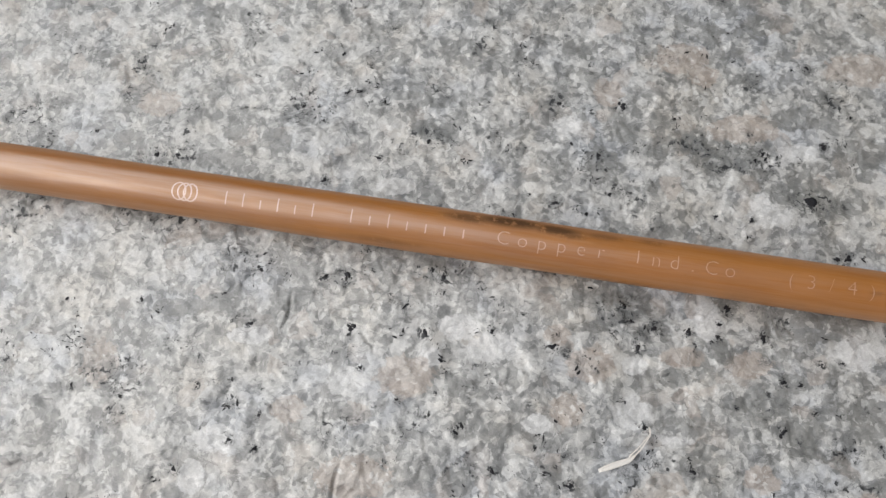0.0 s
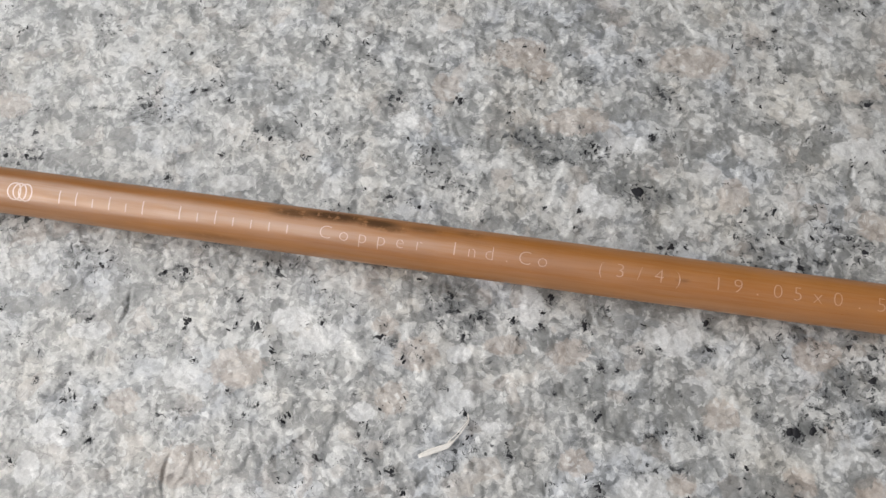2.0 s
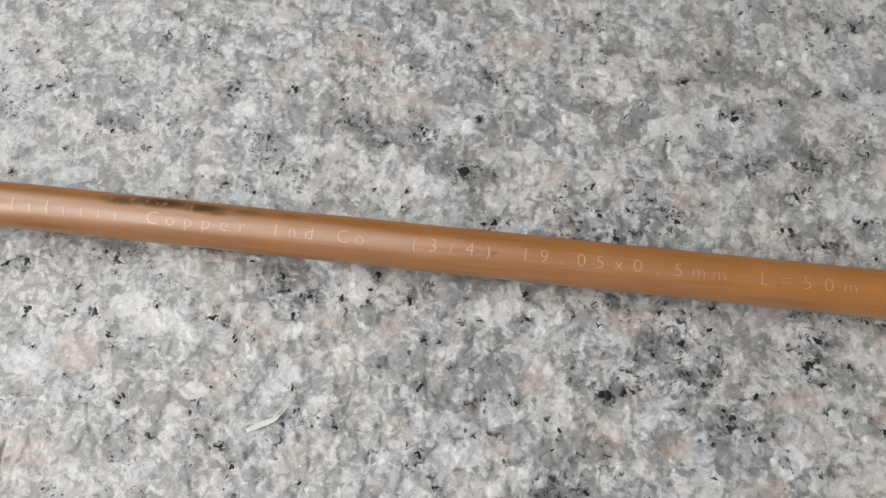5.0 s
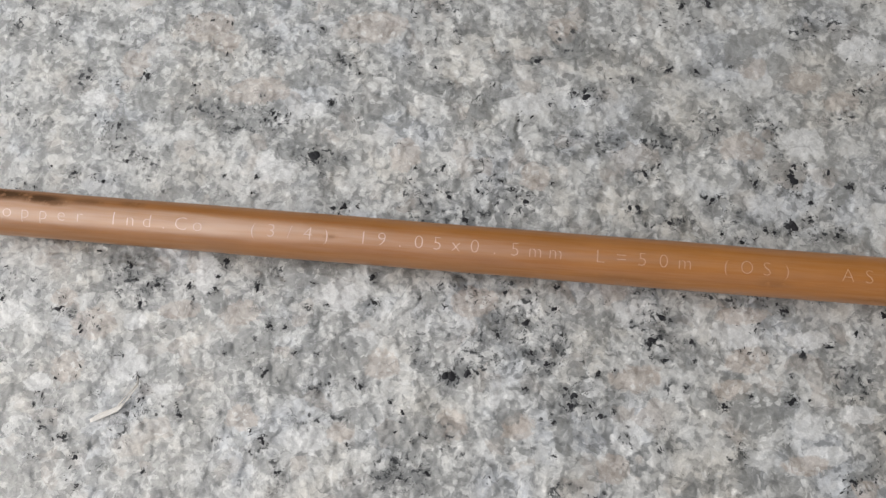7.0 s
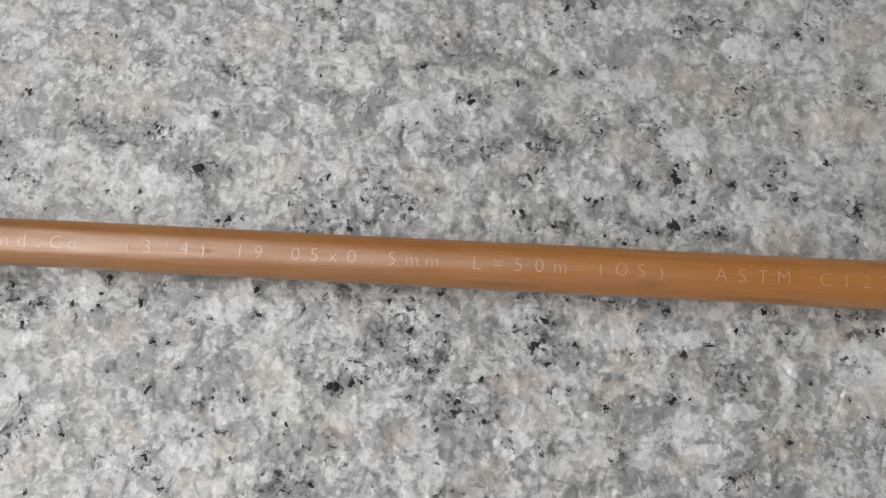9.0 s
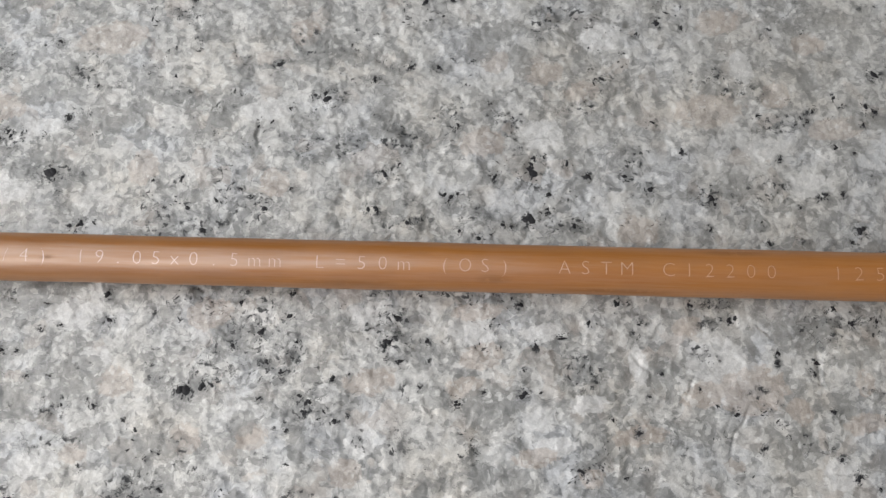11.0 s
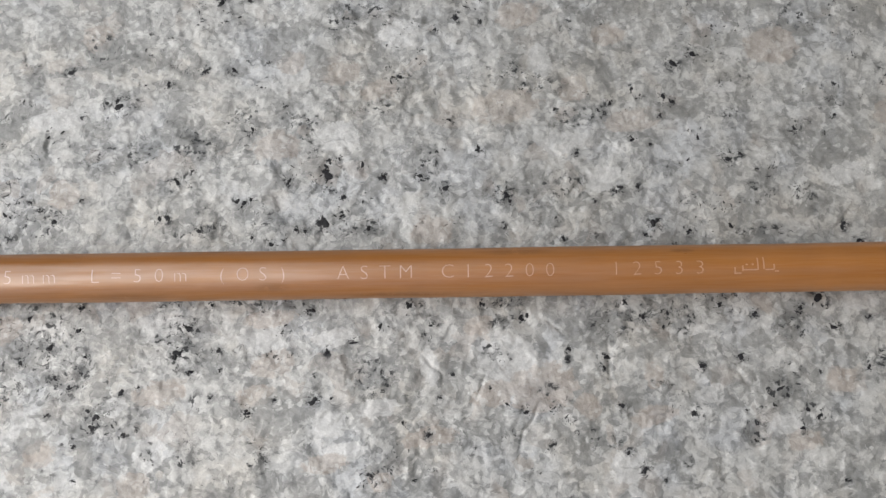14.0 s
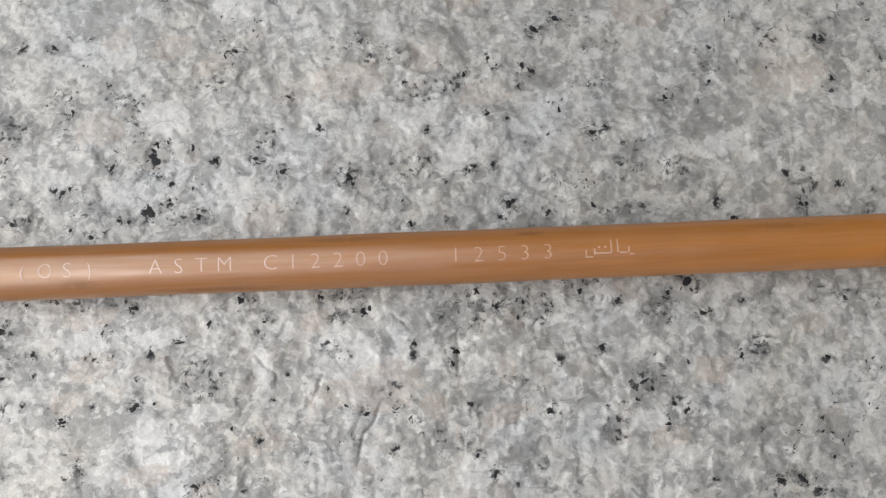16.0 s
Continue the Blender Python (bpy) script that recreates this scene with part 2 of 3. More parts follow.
def height(x, y):
    """How high the broken stone stands at a place; the tube rests on its crests at zero."""
    wx = x + 0.004 * (value_noise(x, y, 0.007, 1) - 0.5)
    wy = y + 0.004 * (value_noise(x, y, 0.007, 2) - 0.5)
    z = 0.0016 * (value_noise(x, y, 0.045, 3) - 0.5) + 0.0012 * (value_noise(wx, wy, 0.014, 4) - 0.5)
    z += 0.0005 * (value_noise(wx, wy, 0.006, 5) - 0.5) + 0.0004 * (value_noise(wx, wy, 0.0026, 6) - 0.5)
    z += 0.0003 * (chips(wx, wy, 0.016, 7) - 0.5) + 0.0003 * (chips(wx, wy, 0.006, 8) - 0.5)
    for cx, cy, half, turn in CRACKS:
        c, s = math.cos(radians(turn)), math.sin(radians(turn))
        u, v = ((x - cx) * c + (y - cy) * s) * 1000, ((y - cy) * c - (x - cx) * s) * 1000
        v = v + 0.09 * u * u / half + 2.4 * (value_noise(x, y, 0.004, 9) - 0.5) + 0.8 * (value_noise(x, y, 0.0014, 10) - 0.5)
        fade = np.clip(1.2 - np.abs(u) / half, 0, 1)
        z -= 0.0012 * fade * np.exp(-((v / 0.5) ** 2))
        z += 0.0003 * fade * np.exp(-np.abs(v) / 4) * (v > 0)
    return z - 0.0010


# Grains, warm stains and pale crystals: x, y, half-length and half-width in mm. Swarms: fields rich in fine mica.
# Mica: x, y and half-length in mm of each black flake.
GREY_A = [
    (-0.149, -0.016, 5, 3), (-0.144, 0.126, 6, 4), (-0.115, 0.053, 8, 3), (-0.111, 0.185, 5, 6), (-0.103, 0.117, 10, 4), (-0.098, 0.055, 6, 3),
    (-0.098, 0.131, 5, 5), (-0.08, 0.125, 6, 4), (-0.07, 0.056, 6, 4), (-0.049, 0.013, 5, 3), (-0.042, 0.057, 5, 3), (-0.041, 0.178, 4, 5),
    (-0.027, 0.146, 6, 2), (-0.017, -0.011, 5, 5), (-0.014, 0.13, 7, 4), (-0.012, 0.143, 5, 3), (-0.003, -0.013, 6, 4), (-0.003, 0.022, 4, 4),
    (0, 0.169, 5, 3), (0.001, 0.007, 5, 4), (0.013, 0.006, 7, 2),
]
GREY_B = [
    (0.017, -0.025, 5, 4), (0.023, 0.163, 5, 3), (0.037, 0.097, 3, 3), (0.046, -0.017, 5, 3), (0.051, 0.045, 4, 2), (0.052, -0.026, 4, 3),
    (0.055, 0.167, 3, 4), (0.057, 0.112, 6, 7), (0.066, 0.055, 6, 6), (0.066, 0.127, 6, 4), (0.08, 0.025, 5, 3), (0.081, 0.007, 9, 3),
    (0.082, 0.12, 6, 4), (0.086, -0.007, 6, 4), (0.096, 0.122, 6, 3), (0.099, 0.035, 4, 4), (0.107, 0.173, 4, 4), (0.112, 0.115, 10, 4),
    (0.114, 0.017, 7, 5), (0.124, 0.004, 5, 6), (0.124, 0.023, 5, 3),
]
GREY_C = [
    (0.13, 0.177, 4, 4), (0.132, 0.046, 13, 6), (0.136, 0.099, 10, 5), (0.138, 0.132, 8, 4), (0.145, 0.095, 5, 5), (0.152, 0.01, 7, 7),
    (0.157, -0.015, 6, 4), (0.158, 0.094, 5, 3), (0.166, 0.117, 11, 5), (0.17, -0.022, 7, 4), (0.179, -0.022, 8, 4), (0.194, 0.122, 5, 2),
    (0.214, -0.017, 4, 4), (0.215, 0.112, 5, 5), (0.227, 0.096, 2, 5), (0.234, -0.027, 3, 5), (0.242, 0.134, 4, 1), (0.26, 0.139, 6, 5),
    (0.263, 0.09, 6, 2), (0.282, 0.098, 5, 5), (0.29, 0.091, 5, 4),
]
GREY_D = [
    (0.311, -0.024, 9, 7), (0.329, 0.129, 5, 6), (0.337, 0.136, 8, 3), (0.345, 0.12, 4, 6), (0.379, -0.02, 4, 6), (0.425, 0.052, 6, 5),
    (0.426, -0.055, 6, 6), (0.436, -0.011, 9, 6), (0.445, -0.044, 3, 3), (0.466, 0.093, 5, 3), (0.489, -0.01, 5, 3), (0.491, 0.072, 11, 3),
    (0.498, -0.046, 13, 5), (0.515, -0.023, 5, 4), (0.54, 0.053, 6, 3), (0.549, 0.043, 6, 5), (0.562, 0.046, 6, 6), (0.563, 0.012, 4, 3),
    (0.567, -0.078, 6, 6), (0.604, 0.069, 4, 3), (0.608, 0.053, 3, 6),
]
GREY = GREY_A + GREY_B + GREY_C + GREY_D
PINK_A = [
    (-0.144, 0.031, 6, 7), (-0.132, 0.143, 7, 5), (-0.068, 0.013, 5, 4), (-0.042, -0.012, 11, 6), (-0.023, 0.026, 9, 6), (0.036, 0.042, 4, 3),
    (0.039, 0.013, 5, 5), (0.048, 0.03, 7, 5), (0.062, 0.146, 5, 5), (0.084, 0.033, 7, 3), (0.094, 0.162, 9, 6), (0.103, 0.153, 5, 4),
    (0.108, 0.03, 7, 4), (0.109, -0.012, 5, 4), (0.117, 0.128, 12, 5), (0.148, -0.02, 5, 3), (0.165, 0.005, 6, 5), (0.169, 0.155, 12, 6),
]
PINK_B = [
    (0.18, 0.093, 5, 6), (0.191, -0.02, 5, 5), (0.204, 0.027, 7, 5), (0.217, -0.023, 5, 4), (0.234, 0.079, 5, 5), (0.252, -0.041, 5, 4),
    (0.253, 0.147, 5, 5), (0.265, -0.008, 8, 4), (0.302, -0.015, 6, 3), (0.31, -0.004, 7, 4), (0.311, 0.014, 9, 3), (0.323, 0.085, 8, 5),
    (0.325, -0.045, 7, 3), (0.334, 0.121, 5, 4), (0.335, 0.09, 2, 2), (0.345, -0.055, 4, 3), (0.354, 0.113, 7, 4), (0.366, -0.042, 9, 3),
]
PINK_C = [
    (0.369, 0.102, 6, 4), (0.381, 0.038, 7, 5), (0.393, -0.003, 5, 3), (0.395, -0.03, 7, 4), (0.413, -0.031, 11, 7), (0.42, 0.086, 12, 6),
    (0.429, -0.041, 4, 4), (0.433, 0.127, 7, 5), (0.45, 0.089, 5, 5), (0.454, -0.049, 7, 3), (0.457, -0.034, 3, 4), (0.47, 0.111, 6, 4),
    (0.473, 0.071, 10, 4), (0.509, -0.068, 6, 3), (0.53, -0.048, 5, 4), (0.538, 0.094, 9, 7), (0.569, -0.038, 5, 3), (0.589, 0.056, 11, 6),
]
PINK = PINK_A + PINK_B + PINK_C
WHITE_A = [
    (-0.103, -0.012, 4, 5), (-0.095, 0.002, 8, 4), (-0.085, 0.042, 7, 3), (-0.046, 0.023, 6, 4), (-0.028, 0.104, 7, 3), (-0.014, 0.033, 4, 3),
    (-0.002, 0.045, 6, 4), (0.011, 0.037, 7, 5), (0.027, 0.008, 4, 3), (0.044, 0.131, 5, 3), (0.063, 0.012, 6, 5), (0.065, 0.03, 4, 3),
    (0.079, 0.004, 6, 3), (0.095, 0.047, 4, 6), (0.124, 0.092, 7, 6), (0.126, 0.112, 6, 2), (0.135, -0.022, 7, 4), (0.138, 0.117, 7, 3),
    (0.15, 0.034, 8, 5), (0.156, 0.015, 6, 4), (0.215, -0.013, 7, 3), (0.223, 0.023, 6, 3), (0.235, 0.112, 10, 4),
]
WHITE_B = [
    (0.247, -0.01, 4, 3), (0.259, -0.03, 5, 5), (0.27, 0.017, 7, 5), (0.307, 0.008, 7, 6), (0.33, -0.031, 5, 4), (0.333, -0.042, 7, 3),
    (0.335, 0.002, 7, 3), (0.348, -0.028, 6, 3), (0.349, 0.085, 7, 5), (0.371, -0.016, 3, 6), (0.381, 0.126, 7, 5), (0.402, -0.018, 9, 7),
    (0.439, 0.104, 4, 6), (0.44, -0.066, 5, 5), (0.44, 0.066, 6, 4), (0.455, 0.048, 8, 4), (0.474, -0.018, 5, 3), (0.479, -0.045, 6, 3),
    (0.506, -0.061, 8, 3), (0.513, 0.079, 5, 2), (0.545, -0.019, 6, 3), (0.554, 0.034, 8, 4), (0.608, 0.044, 6, 5),
]
WHITE = WHITE_A + WHITE_B
SWARM_A = [
    (-0.136, 0.026, 9, 6), (-0.126, 0.118, 10, 4), (-0.12, 0.09, 9, 4), (-0.069, 0.141, 7, 7), (-0.05, 0.065, 8, 3), (-0.016, 0.126, 6, 4),
    (-0.008, 0.066, 9, 3), (0.039, 0.14, 5, 5), (0.053, 0.113, 6, 6), (0.064, 0.048, 9, 7), (0.098, 0.12, 12, 3), (0.114, 0.112, 15, 3),
    (0.141, -0.001, 5, 4), (0.141, 0.096, 7, 4), (0.17, -0.037, 9, 6), (0.197, 0.064, 14, 3), (0.206, 0.007, 9, 7), (0.222, 0.02, 9, 5),
    (0.223, 0.068, 9, 5), (0.228, 0.007, 10, 8), (0.241, -0.014, 7, 6), (0.26, 0.114, 7, 3),
]
SWARM_B = [
    (0.267, 0.091, 6, 5), (0.277, 0.011, 6, 8), (0.281, 0.076, 7, 3), (0.287, 0.054, 8, 3), (0.289, 0.092, 8, 6), (0.3, -0.039, 4, 4),
    (0.316, 0.02, 9, 3), (0.342, 0.068, 6, 5), (0.349, -0.016, 6, 6), (0.352, 0.044, 9, 3), (0.403, -0.002, 5, 3), (0.412, 0.049, 5, 4),
    (0.438, 0.048, 7, 5), (0.447, 0.075, 6, 2), (0.457, -0.01, 7, 5), (0.492, -0.011, 6, 3), (0.504, -0.048, 5, 3), (0.512, 0.016, 7, 2),
    (0.516, -0.06, 6, 3), (0.516, -0.024, 6, 4), (0.547, -0.043, 6, 3), (0.548, -0.092, 8, 4),
]
SWARM = SWARM_A + SWARM_B
FLAKES_A = [
    (-0.154, 0.022, 1.3), (-0.134, 0.018, 1.1), (-0.131, 0.119, 1.7), (-0.13, 0.056, 1.4), (-0.122, 0.119, 1.7), (-0.11, -0.009, 1.7),
    (-0.104, 0.022, 1.1), (-0.092, 0.014, 1.5), (-0.09, 0.002, 1.7), (-0.088, 0.015, 1.3), (-0.085, 0.046, 1.8), (-0.083, 0.069, 1.9),
    (-0.08, -0.001, 1.7), (-0.079, 0.011, 1.3), (-0.069, 0.141, 1.5), (-0.06, 0.134, 1.5), (-0.058, 0.107, 1.7), (-0.056, 0.066, 1.8),
    (-0.047, 0.065, 2.8), (-0.045, 0.044, 2.5), (-0.041, 0.029, 1.3), (-0.036, 0.117, 1.4), (-0.034, 0.143, 1.7), (-0.026, 0.017, 1.1),
    (-0.016, 0.043, 2), (-0.015, 0.124, 1.7), (-0.014, 0.011, 1.3), (-0.013, 0.068, 1.6), (-0.011, 0.019, 0.9),
]
FLAKES_B = [
    (-0.008, 0.065, 1.8), (-0.004, 0.005, 1.5), (-0.002, 0.007, 1.8), (0.01, -0.009, 1.7), (0.011, 0.043, 1.6), (0.026, -0.001, 0.9),
    (0.027, 0.1, 0.9), (0.029, -0.01, 1.3), (0.034, 0.037, 2.4), (0.037, 0.096, 2.1), (0.038, -0.014, 1.9), (0.04, 0.141, 1.7),
    (0.043, -0.022, 1.8), (0.045, 0.122, 1.4), (0.056, 0.117, 1.9), (0.06, 0.1, 1.5), (0.063, 0.053, 1.8), (0.065, 0.047, 1.4),
    (0.067, 0.007, 1.5), (0.067, 0.037, 2.1), (0.067, 0.14, 2.4), (0.074, 0.045, 2), (0.084, -0.009, 1.7), (0.087, 0.043, 1.8),
    (0.096, 0.039, 0.9), (0.098, 0.041, 1.6), (0.099, 0.046, 1.4), (0.102, 0.014, 0.9), (0.102, 0.09, 1.2),
]
FLAKES_C = [
    (0.103, 0.052, 2.2), (0.112, -0.025, 1.3), (0.115, 0.04, 2.3), (0.116, 0.088, 1.4), (0.117, -0.021, 2.4), (0.118, 0.005, 2),
    (0.12, 0.114, 1.4), (0.121, 0.024, 2), (0.123, -0.033, 1.7), (0.124, 0.116, 2.1), (0.127, 0.022, 1.3), (0.131, 0.012, 1.1),
    (0.136, 0.03, 1.3), (0.14, 0.155, 1), (0.141, 0.096, 3.2), (0.144, -0.001, 1.1), (0.144, 0.031, 1.1), (0.146, 0.156, 2),
    (0.148, 0.072, 1.7), (0.149, 0.12, 1.7), (0.153, 0.072, 2.1), (0.154, -0, 1.3), (0.156, -0.003, 1.7), (0.162, 0.133, 1.4),
    (0.163, 0.041, 2.1), (0.164, 0.03, 2), (0.17, -0.039, 1.1), (0.172, -0.014, 1.5), (0.181, -0.038, 1.7),
]
FLAKES_D = [
    (0.184, 0.087, 1.1), (0.192, -0.002, 3.3), (0.196, 0.086, 1.7), (0.197, 0.073, 1.9), (0.199, -0.001, 2.5), (0.203, -0.001, 1.6),
    (0.203, 0.062, 2.4), (0.213, 0.013, 2), (0.217, 0.031, 1.8), (0.22, 0.078, 1.4), (0.221, -0.009, 1.3), (0.224, 0.017, 2.5),
    (0.224, 0.074, 1.2), (0.225, 0.005, 1.8), (0.229, 0.068, 2.1), (0.23, -0.035, 1.1), (0.231, -0.022, 1.5), (0.231, 0, 1.8),
    (0.236, 0.022, 1.8), (0.237, -0.01, 1.5), (0.238, -0.016, 2), (0.238, 0.011, 1.4), (0.238, 0.031, 1.8), (0.24, -0.013, 2.2),
    (0.241, 0.133, 2.3), (0.246, -0.017, 1.1), (0.25, -0.021, 1.8), (0.251, -0.005, 1.6), (0.255, -0.02, 1.1),
]
FLAKES_E = [
    (0.255, 0.116, 1.7), (0.257, -0.004, 0.9), (0.26, 0.113, 3), (0.26, 0.116, 2), (0.272, 0.005, 2), (0.272, 0.062, 1.7),
    (0.274, 0.007, 2.7), (0.275, 0.062, 2.1), (0.278, -0.002, 1.8), (0.279, 0.016, 2.5), (0.28, 0.077, 2.4), (0.281, 0.12, 2),
    (0.284, -0.013, 1.3), (0.287, 0.054, 2.1), (0.287, 0.08, 1.4), (0.289, -0.003, 1.1), (0.289, 0.005, 1.8), (0.289, 0.023, 1.4),
    (0.297, 0.124, 2), (0.298, -0.021, 2), (0.304, 0.064, 1.7), (0.306, 0.062, 1.9), (0.308, 0.048, 1.4), (0.308, 0.155, 2.3),
    (0.309, -0.018, 1.3), (0.309, 0.122, 1.7), (0.31, 0.064, 1.4), (0.314, 0.094, 1.9), (0.315, 0.008, 0.9),
]
FLAKES_F = [
    (0.316, 0.044, 1.9), (0.319, 0.155, 2.5), (0.324, -0.021, 2.4), (0.326, -0.012, 1.3), (0.326, 0.048, 1.4), (0.326, 0.069, 1.9),
    (0.328, 0.014, 2), (0.33, 0.047, 1.6), (0.331, -0.021, 0.9), (0.332, -0.003, 1.8), (0.338, 0.049, 3.3), (0.341, 0.071, 2.6),
    (0.342, -0.052, 1.7), (0.342, 0.068, 3.3), (0.343, 0.075, 1.9), (0.346, 0.052, 2.1), (0.347, 0.059, 1.9), (0.355, 0.044, 1.9),
    (0.357, 0.071, 1.7), (0.365, 0.064, 2.1), (0.366, -0.041, 1.7), (0.367, 0.01, 2), (0.371, -0.003, 1.1), (0.373, -0.028, 1.1),
    (0.379, -0.02, 1.1), (0.379, 0.107, 1.7), (0.38, 0.062, 1.9), (0.389, 0.055, 2.4), (0.393, -0.028, 0.9),
]
FLAKES_G = [
    (0.396, 0.005, 1.6), (0.396, 0.084, 1.7), (0.397, 0.126, 1.5), (0.398, -0.035, 1.1), (0.405, -0.039, 1.8), (0.406, 0.069, 2.4),
    (0.407, 0.13, 2.2), (0.411, -0.003, 2), (0.411, 0.035, 1.6), (0.413, -0.053, 1.3), (0.413, 0.048, 2.6), (0.415, 0.045, 1.4),
    (0.417, 0.126, 1.7), (0.425, -0.022, 1.1), (0.426, -0.018, 1.6), (0.433, 0.026, 1.6), (0.438, -0.028, 1.6), (0.44, -0.024, 2.4),
    (0.441, -0.061, 1.7), (0.441, 0.081, 1.7), (0.442, -0.043, 1.5), (0.446, -0.068, 2.2), (0.446, 0.061, 1.4), (0.449, 0.039, 1.1),
    (0.452, -0.004, 2), (0.453, -0.073, 1), (0.458, -0.011, 2), (0.458, 0.042, 1.6), (0.459, 0.078, 1.1),
]
FLAKES_H = [
    (0.461, 0.043, 2), (0.464, 0.08, 1.7), (0.467, 0.022, 1.8), (0.468, -0.011, 1.8), (0.468, 0.042, 1.6), (0.47, -0.051, 2.3),
    (0.47, 0.063, 1.9), (0.471, 0.026, 2.8), (0.475, 0.085, 1.5), (0.477, -0.034, 1.7), (0.477, 0.059, 1.2), (0.484, 0.071, 1.6),
    (0.485, 0.02, 1.8), (0.487, 0.078, 1.9), (0.489, -0.011, 1.9), (0.49, -0.053, 0.8), (0.49, 0.076, 1.8), (0.491, -0.065, 1),
    (0.493, -0.033, 1.9), (0.495, 0.093, 2.7), (0.501, -0.053, 1.3), (0.502, -0.017, 1.7), (0.504, 0.096, 2.8), (0.505, -0.047, 1.7),
    (0.507, -0.05, 1.3), (0.508, 0.048, 2.9), (0.51, -0.064, 1.5), (0.513, 0.049, 1.6), (0.513, 0.066, 0.9),
]
FLAKES_I = [
    (0.514, -0.057, 1.7), (0.517, -0.06, 1.9), (0.521, -0.085, 1.2), (0.521, -0.018, 1.7), (0.522, -0.044, 1.1), (0.529, -0.016, 3),
    (0.532, -0.028, 2.4), (0.539, 0.056, 2), (0.541, -0.045, 1.7), (0.544, -0.09, 2.3), (0.547, -0.026, 1.3), (0.548, 0.012, 2),
    (0.551, -0.091, 2.3), (0.551, 0.052, 0.9), (0.553, 0.005, 2), (0.556, -0.096, 1.6), (0.557, 0.059, 1.4), (0.561, 0.072, 1.4),
    (0.565, -0.086, 1.2), (0.572, -0.052, 1.7), (0.576, 0.017, 1.8), (0.579, 0.005, 2), (0.584, -0.032, 1.3), (0.595, 0.01, 1.6),
    (0.602, 0.068, 2.3), (0.604, 0.051, 1.8), (0.605, 0.067, 2.1),
]
MICA_FLAKES = FLAKES_A + FLAKES_B + FLAKES_C + FLAKES_D + FLAKES_E + FLAKES_F + FLAKES_G + FLAKES_H + FLAKES_I


def reach(lo, hi, step, far=42):
    """Even steps from lo to hi, and ever longer ones out to the horizon on both sides."""
    out = np.cumsum(step * 1.25 ** np.arange(1, far))
    return np.concatenate([lo - out[::-1], np.arange(lo, hi, step), hi + out])


def build_ground():
    xs, ys = reach(-0.22, 0.66, 0.00066), reach(-0.12, 0.235, 0.00066)
    x, y = (a.ravel() for a in np.meshgrid(xs, ys))
    away = np.maximum(np.maximum(-0.23 - x, x - 0.67), np.maximum(-0.13 - y, y - 0.245)).clip(0, None)
    z = np.where(away < 0.5, height(x, y) * np.exp(-away * 6), 0.0) - 0.0007 * (1 - np.exp(-away * 6))
    w, h = len(xs), len(ys)
    masks = np.zeros((4, h, w), np.float32)

    def spot(channel, cx, cy, a, b, force=1.0):
        """A soft oval in one of the mineral masks: a half at its rim."""
        i0, i1 = np.searchsorted(xs, (cx - 2 * a, cx + 2 * a))
        j0, j1 = np.searchsorted(ys, (cy - 2 * b, cy + 2 * b))
        d = np.hypot((xs[None, i0:i1] - cx) / a, (ys[j0:j1, None] - cy) / b)
        field = masks[channel, j0:j1, i0:i1]
        np.maximum(field, force * np.clip(1.5 - d, 0, 1), out=field)

    for channel, spots in enumerate((WHITE, GREY, PINK, SWARM)):
        for cx, cy, a, b in spots:
            spot(channel, cx, cy, 0.0013 * a, 0.0013 * b)
    for cx, cy, size in MICA_FLAKES:
        spot(3, cx, cy, 0.0015 * size, 0.0015 * size, 0.9)
    i, j = (a.ravel() for a in np.meshgrid(np.arange(w - 1), np.arange(h - 1)))
    a = j * w + i
    quads = np.stack([a, a + 1, a + w + 1, a + w], 1).astype(np.int32)
    me = bpy.data.meshes.new("ground")
    me.vertices.add(len(x))
    me.vertices.foreach_set("co", np.stack([x, y, z], 1).astype(np.float32).ravel())
    me.loops.add(quads.size)
    me.loops.foreach_set("vertex_index", quads.ravel())
    me.polygons.add(len(quads))
    me.polygons.foreach_set("loop_start", np.arange(0, quads.size, 4, dtype=np.int32))
    me.polygons.foreach_set("use_smooth", np.ones(len(quads), dtype=bool))
    me.update(calc_edges=True)
    for name, mask in zip(("pale", "smoky", "warm", "micaceous"), masks):
        me.attributes.new(name, "FLOAT", "POINT").data.foreach_set("value", mask.ravel())
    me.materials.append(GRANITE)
    return tagged(new("ground", me), "rough split light grey granite with black mica specks", "granite ground", kind="structure")


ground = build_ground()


def wall(name, x0, y0, x1, y1, high):
    """An added plain wall, out of the camera's sight, blocking sky and darkening reflections."""
    bm = bmesh.new()
    bmesh.ops.create_cube(bm, size=1.0)
    for v in bm.verts:
        v.co = Vector(((x0 + x1) / 2 + v.co.x * (x1 - x0), (y0 + y1) / 2 + v.co.y * (y1 - y0), (v.co.z + 0.5) * high - 0.002))
    return tagged(part(name, bm, SHADE_WALL, None), "unseen plain dark grey wall added to block sky light", "wall", kind="structure")


wall("shade_wall_north", -3.0, 2.3, 0.82, 2.45, 1.5)
wall("shade_wall_east", 0.82, -2.5, 0.97, 2.45, 2.4)

# ---- the copper tube ----
RADIUS, WALL = 0.009525, 0.0005
BEND = (-0.00153, 0.00558, -0.16087, 0.07946)


def axis(x):
    """The tube's centre line: nearly straight where it is seen, straight beyond."""
    c = min(max(x, -0.25), 0.72)
    slope = 3 * BEND[0] * c * c + 2 * BEND[1] * c + BEND[2]
    y = ((BEND[0] * c + BEND[1]) * c + BEND[2]) * c + BEND[3] + slope * (x - c)
    side = Vector((-slope, 1.0, 0.0)).normalized()
    return Vector((x, y, RADIUS)), side


